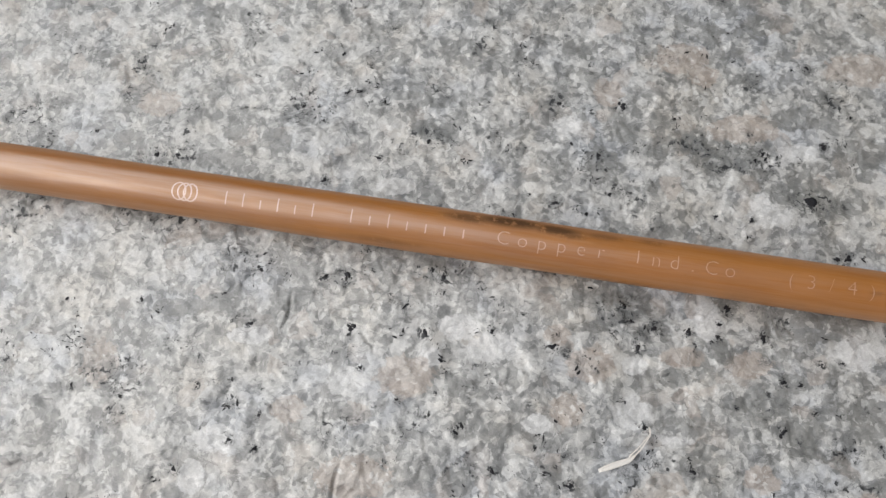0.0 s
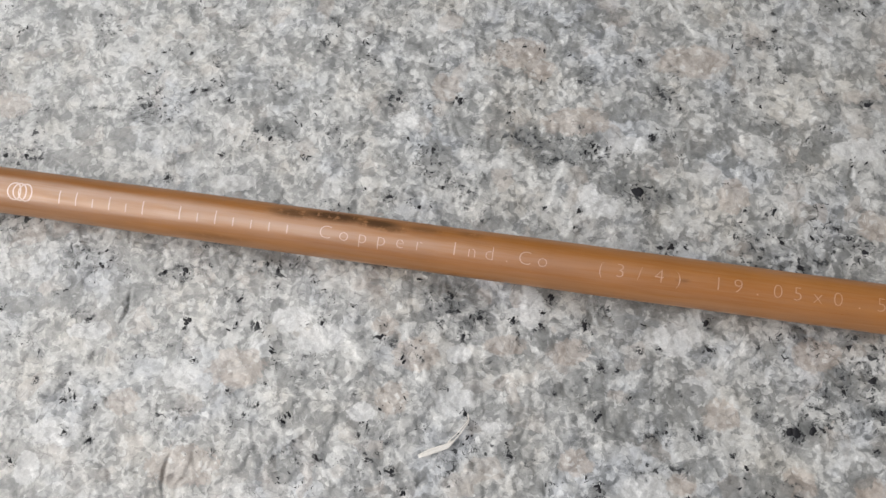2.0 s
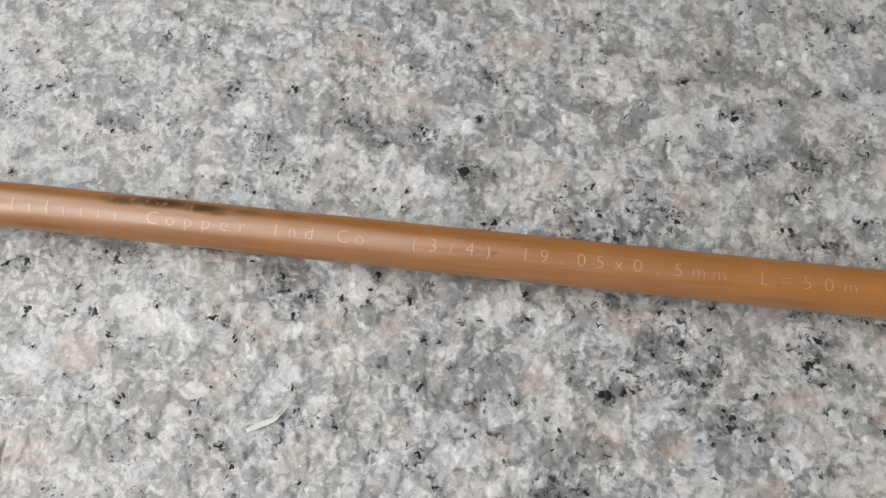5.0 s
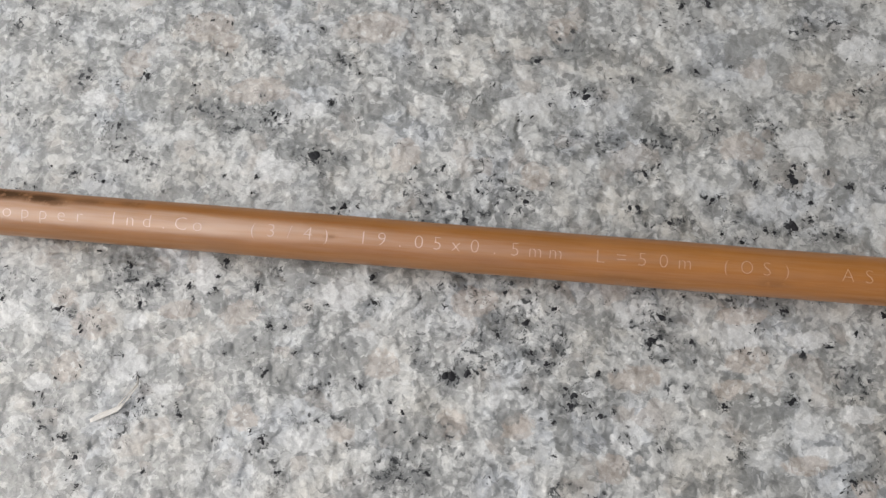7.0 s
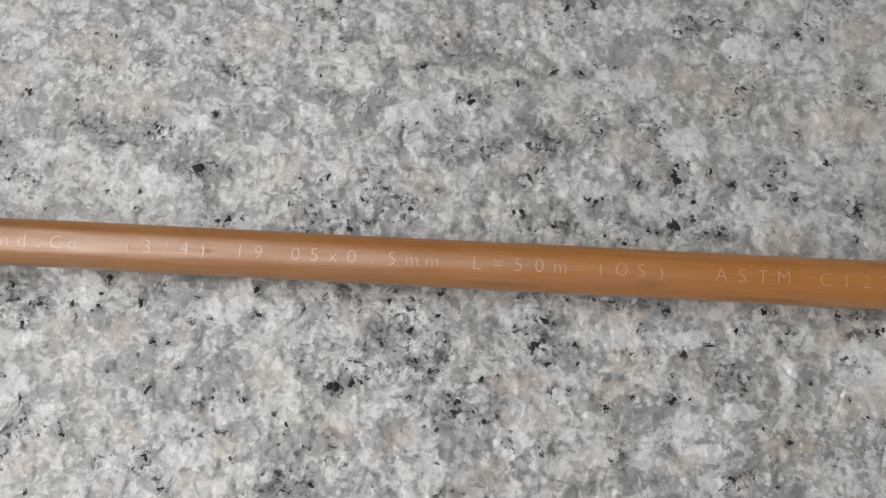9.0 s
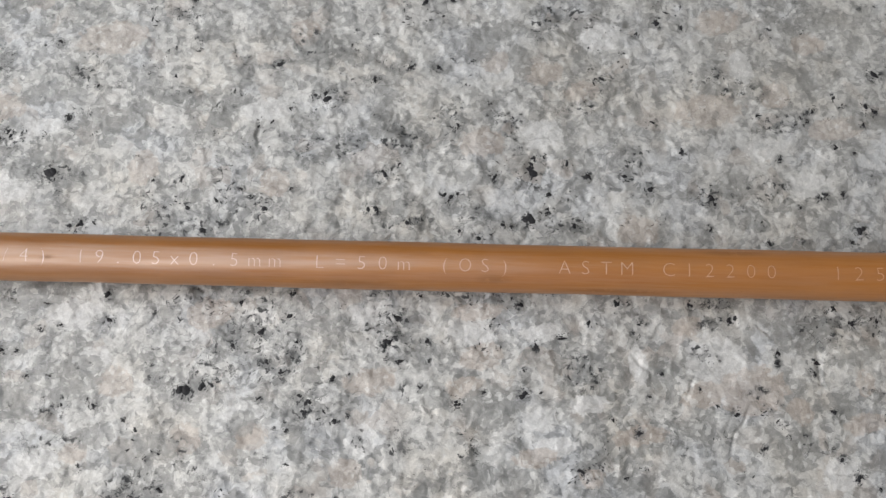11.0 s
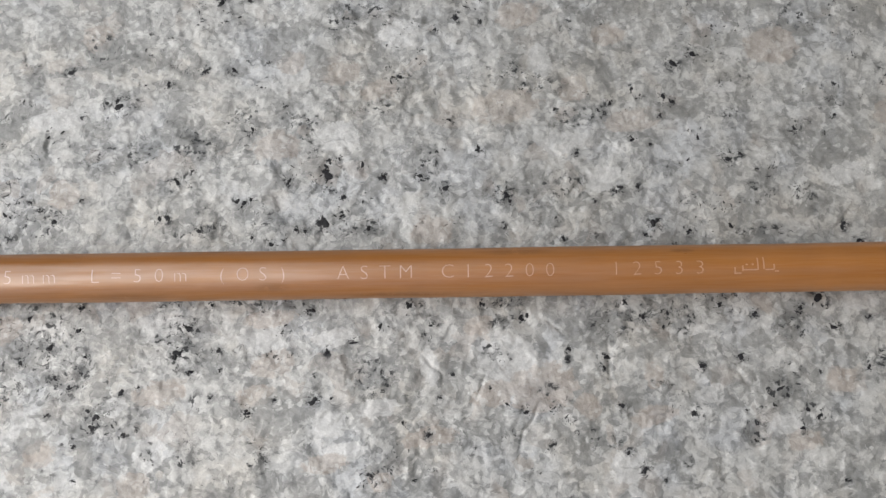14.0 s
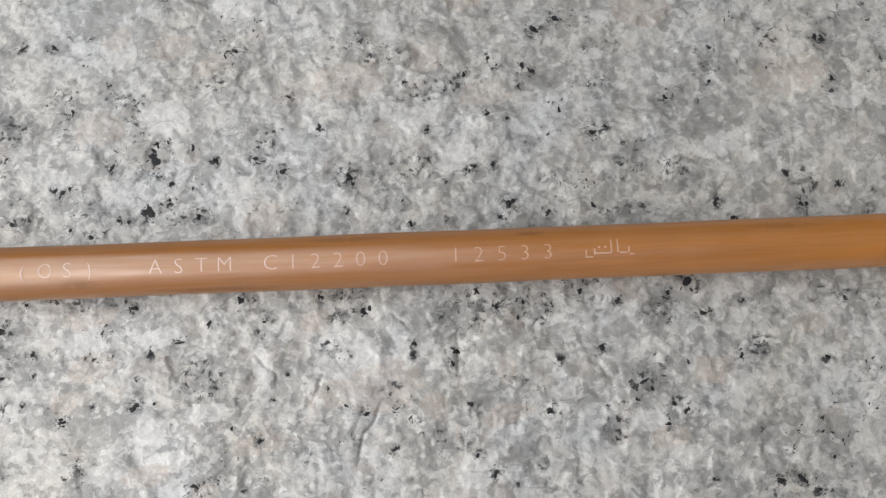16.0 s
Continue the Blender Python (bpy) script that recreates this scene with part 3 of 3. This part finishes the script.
def on_tube(x, angle, lift=0.0):
    """A place on the tube's skin; angle in radians from its top towards +y."""
    centre, side = axis(x)
    r = RADIUS + lift
    return centre + side * (r * math.sin(angle)) + Vector((0, 0, r * math.cos(angle)))


SMUDGES = [  # x, degrees from the top, half-length in mm, half-width in degrees, strength
    (0.001, 30, 8, 13, 0.8), (0.017, 36, 12, 15, 1.0), (0.034, 31, 8, 13, 1.0), (0.039, 21, 5, 9, 0.7), (0.052, 32, 6, 9, 0.5),
    (0.070, 36, 4, 8, 0.4), (0.262, -58, 14, 9, 0.22), (0.150, -10, 2, 4, 0.4), (0.318, -38, 5, 10, 0.25), (-0.030, -62, 12, 8, 0.3),
    (0.410, 44, 10, 8, 0.3), (0.472, 40, 4, 6, 0.4), (0.560, 35, 10, 8, 0.3), (0.365, -66, 16, 8, 0.3),
]


def build_tube():
    """An open tube, its bore and rims included."""
    turns, rings = 96, 1100
    xs = np.linspace(-0.75, 0.79, rings)
    verts, along, smudge = [], [], []
    for inner in (False, True):
        for x in xs:
            for k in range(turns):
                angle = 2 * math.pi * k / turns - math.pi
                dent = 0.00006 * math.sin(x * 41 + 2 * angle) + 0.00005 * math.sin(x * 97 - angle)
                verts.append(on_tube(x, angle, -WALL if inner else dent))
                along.append((x, angle * RADIUS, 0.0))
                dark = 0.0
                if not inner and abs(angle) < 1.6:
                    for cx, turn, half, wide, force in SMUDGES:
                        d = math.hypot((x - cx) * 1000 / half, (math.degrees(angle) - turn) / wide)
                        dark = max(dark, force * max(0.0, min(1.0, 1.6 - d)))
                smudge.append(dark)
    size, faces = rings * turns, []
    for r in range(rings - 1):
        for k in range(turns):
            a, b = r * turns + k, r * turns + (k + 1) % turns
            faces.append((a, a + turns, b + turns, b))
            faces.append((a + size, b + size, b + size + turns, a + size + turns))
    for k in range(turns):
        n, last = (k + 1) % turns, (rings - 1) * turns
        faces.append((k, n, n + size, k + size))
        faces.append((last + k, last + k + size, last + n + size, last + n))
    me = bpy.data.meshes.new("tube_wall")
    me.from_pydata(verts, [], faces)
    me.polygons.foreach_set("use_smooth", [True] * len(me.polygons))
    me.attributes.new("along", "FLOAT_VECTOR", "POINT").data.foreach_set("vector", np.array(along, np.float32).ravel())
    me.attributes.new("smudge", "FLOAT", "POINT").data.foreach_set("value", np.array(smudge, np.float32))
    me.materials.append(COPPER)
    thing = tagged(new("copper_tube"), "dull brown copper tube with pale engraved lettering lying on granite", "tube")
    new("tube_wall", me).parent = thing
    return thing


tube = build_tube()

# Where the engraved characters stand: the slot's number and its x.
SLOTS = (0, 5, 7, 13, 15, 20, 22, 27, 31, 36, 42, 46, 48, 52, 55, 60, 65, 70, 73, 77)
PLACES = (-0.092, -0.0579, -0.0429, 0.0, 0.0149, 0.0512, 0.0648, 0.0981, 0.127, 0.1628, 0.2056, 0.2363, 0.2531, 0.2848, 0.3078, 0.345, 0.3838, 0.4219, 0.4465, 0.4778)
CAP = 0.0053


def slot_x(n):
    return float(np.interp(n, SLOTS, PLACES))


def tilt(x):
    """How far the lettering's middle lies from the tube's top, in radians."""
    return radians(float(np.interp(x, (-0.11, 0.06, 0.2, 0.48), (-13.0, -7.0, -5.0, -4.0))))


def wrap(bm, x0):
    """Lays a flat drawing (metres, centred) round the tube's skin at x0."""
    bm.verts.ensure_lookup_table()
    for v in bm.verts:
        v.co *= 1000
    for n in range(-9, 10):
        bmesh.ops.bisect_plane(bm, geom=bm.verts[:] + bm.edges[:] + bm.faces[:], dist=1e-5, plane_co=(0, n * 0.41 + 0.013, 0), plane_no=(0, 1, 0))
    for v in bm.verts:
        v.co = on_tube(x0 + v.co.x / 1000, tilt(x0) + v.co.y / 1000 / RADIUS, 0.00012)


def glyph(sign):
    """One character of the built-in font, flat, centred on its slot, 1 high from its foot."""
    curve = bpy.data.curves.new("sign", "FONT")
    curve.body, curve.size, curve.align_x, curve.resolution_u, curve.offset = sign, 1.0, "CENTER", 3, -0.022
    ob = new("sign", curve)
    me = bpy.data.meshes.new_from_object(ob.evaluated_get(bpy.context.evaluated_depsgraph_get()))
    bpy.data.objects.remove(ob)
    bpy.data.curves.remove(curve)
    return me


def engrave(word, slot):
    """A word, one character to a slot, as one part of the tube."""
    whole = bmesh.new()
    for k, sign in enumerate(word):
        me = glyph(sign)
        bm = bmesh.new()
        bm.from_mesh(me)
        bpy.data.meshes.remove(me)
        half = max(abs(v.co.x) for v in bm.verts)
        across = min(0.0078, 0.0022 / half)
        for v in bm.verts:
            v.co = Vector((v.co.x * across, (v.co.y - 0.35) * CAP / 0.70, 0))
        wrap(bm, slot_x(slot + k))
        piece = bpy.data.meshes.new("piece")
        bm.to_mesh(piece)
        bm.free()
        whole.from_mesh(piece)
        bpy.data.meshes.remove(piece)
    return part("engraved_word", whole, MARK, tube, "pale engraved lettering")


def flat_bar(bm, x, y, w, h):
    """A small flat bar in a drawing."""
    return bm.faces.new([bm.verts.new((x + a * w / 2, y + b * h / 2, 0)) for a, b in ((-1, -1), (1, -1), (1, 1), (-1, 1))])


def bars(x0, pieces):
    bm = bmesh.new()
    for piece in pieces:
        flat_bar(bm, *piece)
    wrap(bm, x0)
    return part("engraved_bar", bm, MARK, tube, "pale engraved bar")


def emblem(x0):
    """Three overlapping oval outlines."""
    bm = bmesh.new()
    for n in (-1, 0, 1):
        rim = []
        for k in range(28):
            a = 2 * math.pi * k / 28
            rim.append([bm.verts.new((n * 0.0023 + (0.0024 + d) * math.cos(a), (0.0031 + d) * math.sin(a), 0)) for d in (0, 0.0006)])
        for k in range(28):
            a, b = rim[k], rim[(k + 1) % 28]
            bm.faces.new((a[0], a[1], b[1], b[0]))
    wrap(bm, x0)
    return part("emblem", bm, MARK, tube, "engraved emblem of three ovals")


emblem(-0.1085)
LOW, TALL = (0, -0.0009, 0.0005, 0.0034), (0, 0, 0.0005, 0.0053)
for start, shapes in ((0, (TALL, TALL, LOW, TALL, LOW, TALL)), (7, (TALL, LOW, TALL, LOW, LOW, LOW, LOW))):
    for k, shape in enumerate(shapes):
        bars(slot_x(start + k), [shape])
for word, slot in (("Copper", 15), ("Ind.Co", 22), ("(3/4)", 30), ("19.05x0.5mm", 36), ("L=50m", 48), ("(OS)", 54), ("ASTM", 60), ("C12200", 65), ("12533", 73)):
    engrave(word, slot)
for x, y, w, h in ((-0.0078, -0.0016, 0.0005, 0.0026), (-0.0066, -0.0026, 0.0024, 0.0005), (-0.0049, -0.0008, 0.0005, 0.0022), (-0.0020, -0.0014, 0.0052, 0.0005),
                   (-0.0034, 0.0006, 0.0008, 0.0006), (-0.0012, 0.0006, 0.0008, 0.0006), (0.0008, 0.0009, 0.0005, 0.0046), (0.0030, 0.0011, 0.0005, 0.0046),
                   (0.0050, -0.0014, 0.0030, 0.0005), (0.0068, -0.0004, 0.0005, 0.0020), (0.0078, -0.0020, 0.0016, 0.0005)):
    bars(0.4985 + x, [(0, y, w, h)])


# ---- a dry blade of grass on the stone ----
def strip(points, widths, thick):
    """A thin curved blade along points, with its own thickness, following the stone."""
    bm, rows = bmesh.new(), []
    for n, p in enumerate(points):
        a, b = points[max(n - 1, 0)], points[min(n + 1, len(points) - 1)]
        d = Vector((b[0] - a[0], b[1] - a[1], 0)).normalized()
        side = Vector((-d.y, d.x, 0)) * widths[n] / 2
        base = Vector(p)
        row = [bm.verts.new(base + side * s + Vector((0, 0, lift))) for s, lift in ((-1, 0.0003), (-0.5, 0), (0.5, 0), (1, 0.0003))]
        row += [bm.verts.new(base + side * s + Vector((0, 0, lift + thick))) for s, lift in ((1, 0.0003), (0.5, 0), (-0.5, 0), (-1, 0.0003))]
        rows.append(row)
    for a, b in zip(rows, rows[1:]):
        for k in range(8):
            bm.faces.new((a[k], a[(k + 1) % 8], b[(k + 1) % 8], b[k]))
    bm.faces.new(rows[0][::-1])
    bm.faces.new(rows[-1])
    for f in bm.faces:
        f.smooth = True
    return bm


def along(points, count):
    """Points at even steps along a bent line, each laid on the stone."""
    t = np.linspace(0, len(points) - 1, count)
    x, y, z = (np.interp(t, range(len(points)), [p[n] for p in points]) for n in range(3))
    ground_z = height(x, y)
    ground_z = np.maximum(ground_z, ground_z.mean())
    return [(a, b, c + d) for a, b, c, d in zip(x, y, z, ground_z)]


grass = tagged(new("grass_blade"), "small dry pale straw-coloured grass blade lying on granite", "grass blade")
part("blade", strip(along([(0.0492, -0.0088, 0.0006), (0.0548, -0.0068, 0.001), (0.0600, -0.0052, 0.0011), (0.0628, -0.0032, 0.0013)], 14),
     [0.0013, 0.0016, 0.0019, 0.0021, 0.0022, 0.0022, 0.0022, 0.0021, 0.0020, 0.0019, 0.0018, 0.0016, 0.0013, 0.0008], 0.00025), STRAW, grass)
part("stem", strip(along([(0.0616, -0.0044, 0.0012), (0.0650, -0.0010, 0.0018), (0.0688, 0.0040, 0.002), (0.0684, 0.0070, 0.0022)], 12), [0.0005] * 11 + [0.0003], 0.0004), STRAW, grass)
part("stem", strip(along([(0.0606, -0.0036, 0.0012), (0.0640, -0.0006, 0.0020), (0.0686, 0.0044, 0.0022), (0.0687, 0.0062, 0.0024)], 12), [0.0004] * 11 + [0.0002], 0.0004), STRAW, grass)

# ---- black mica set in the stone ----
dice = random.Random(5)


def mica_flake(x, y, size):
    """A jagged black scale with crumbs round it, bedded in the stone's surface."""
    bm, rims = bmesh.new(), []
    lie = dice.uniform(0, 3.14)
    for bit in range(dice.choice((9, 11, 14))):
        core = bit < 3
        spread = size * (0.28 if core else 0.75)
        cx, cy = x + dice.gauss(0, spread), y + dice.gauss(0, spread)
        turn, n = lie + dice.gauss(0, 0.5), 10 if core else dice.choice((6, 7))
        long, wide = (size * dice.uniform(0.45, 0.85), size * (dice.uniform(0.24, 0.50) if size < 0.0025 else dice.uniform(0.5, 0.7))) if core else (size * dice.uniform(0.12, 0.40), size * dice.uniform(0.05, 0.13))
        rim = []
        for k in range(n):
            a = 2 * math.pi * k / n + dice.uniform(-0.25, 0.25)
            u, v = long * math.cos(a) * dice.uniform(0.7, 1.1), wide * math.sin(a) * dice.uniform(0.7, 1.1)
            rim.append((cx + u * math.cos(turn) - v * math.sin(turn), cy + u * math.sin(turn) + v * math.cos(turn)))
        rims.append(rim + [(cx, cy)])
    flat = np.array([p for rim in rims for p in rim])
    level = iter(height(flat[:, 0], flat[:, 1]))
    for rim in rims:
        n = len(rim) - 1
        verts = [bm.verts.new((a, b, next(level) + 0.00006)) for a, b in rim]
        verts[-1].co.z = max(v.co.z for v in verts) + 0.0001
        for k in range(n):
            bm.faces.new((verts[k], verts[(k + 1) % n], verts[-1]))
    return part("mica_flake", bm, MICA, ground)


for x, y, size in MICA_FLAKES:
    mica_flake(x, y, 0.00085 * size)


def mica_crumbs(count):
    """Slivers of mica too small to pick apart, thick in some patches of the stone and thin in others."""
    rng = np.random.RandomState(21)
    verts, faces = [], []
    nests = count // 9
    nx, ny = rng.uniform(-0.22, 0.66, nests * 8), rng.uniform(-0.12, 0.235, nests * 8)
    crowd = value_noise(nx, ny, 0.03, 31)
    keep = rng.rand(len(nx)) < np.clip((crowd - 0.40) * 3.0, 0.03, 1.0)
    nx, ny = nx[keep][:nests], ny[keep][:nests]
    size = rng.gamma(2.0, 0.0007, len(nx)) + 0.0003
    x = np.repeat(nx, 9) + rng.normal(0, 1, len(nx) * 9) * np.repeat(size, 9)
    y = np.repeat(ny, 9) + rng.normal(0, 0.7, len(nx) * 9) * np.repeat(size, 9)
    long = rng.gamma(2.0, 0.00019, len(x)) + 0.00015
    thin, turn = rng.uniform(0.12, 0.5, len(x)), np.repeat(rng.rand(len(nx)) * np.pi, 9) + rng.normal(0, 0.7, len(x))
    around = np.linspace(0, 2 * np.pi, 7)[:-1]
    for cx, cy, a, b, t in zip(x, y, long, thin, turn):
        r = rng.uniform(0.3, 1.3, 6)
        u, v = a * r * np.cos(around), a * b * r * np.sin(around)
        px, py = cx + u * np.cos(t) - v * np.sin(t), cy + u * np.sin(t) + v * np.cos(t)
        base = len(verts)
        verts += list(zip(px, py))
        faces.append(tuple(range(base, base + 6)))
    flat = np.array(verts)
    z = height(flat[:, 0], flat[:, 1]) + 0.00026
    me = bpy.data.meshes.new("mica_crumbs")
    me.from_pydata(np.column_stack([flat, z]).tolist(), [], faces)
    me.materials.append(MICA)
    ob = new("mica_crumbs", me)
    ob.parent = ground
    return tagged(ob, "fine black mica crumbs", kind="stuff")


mica_crumbs(5400)
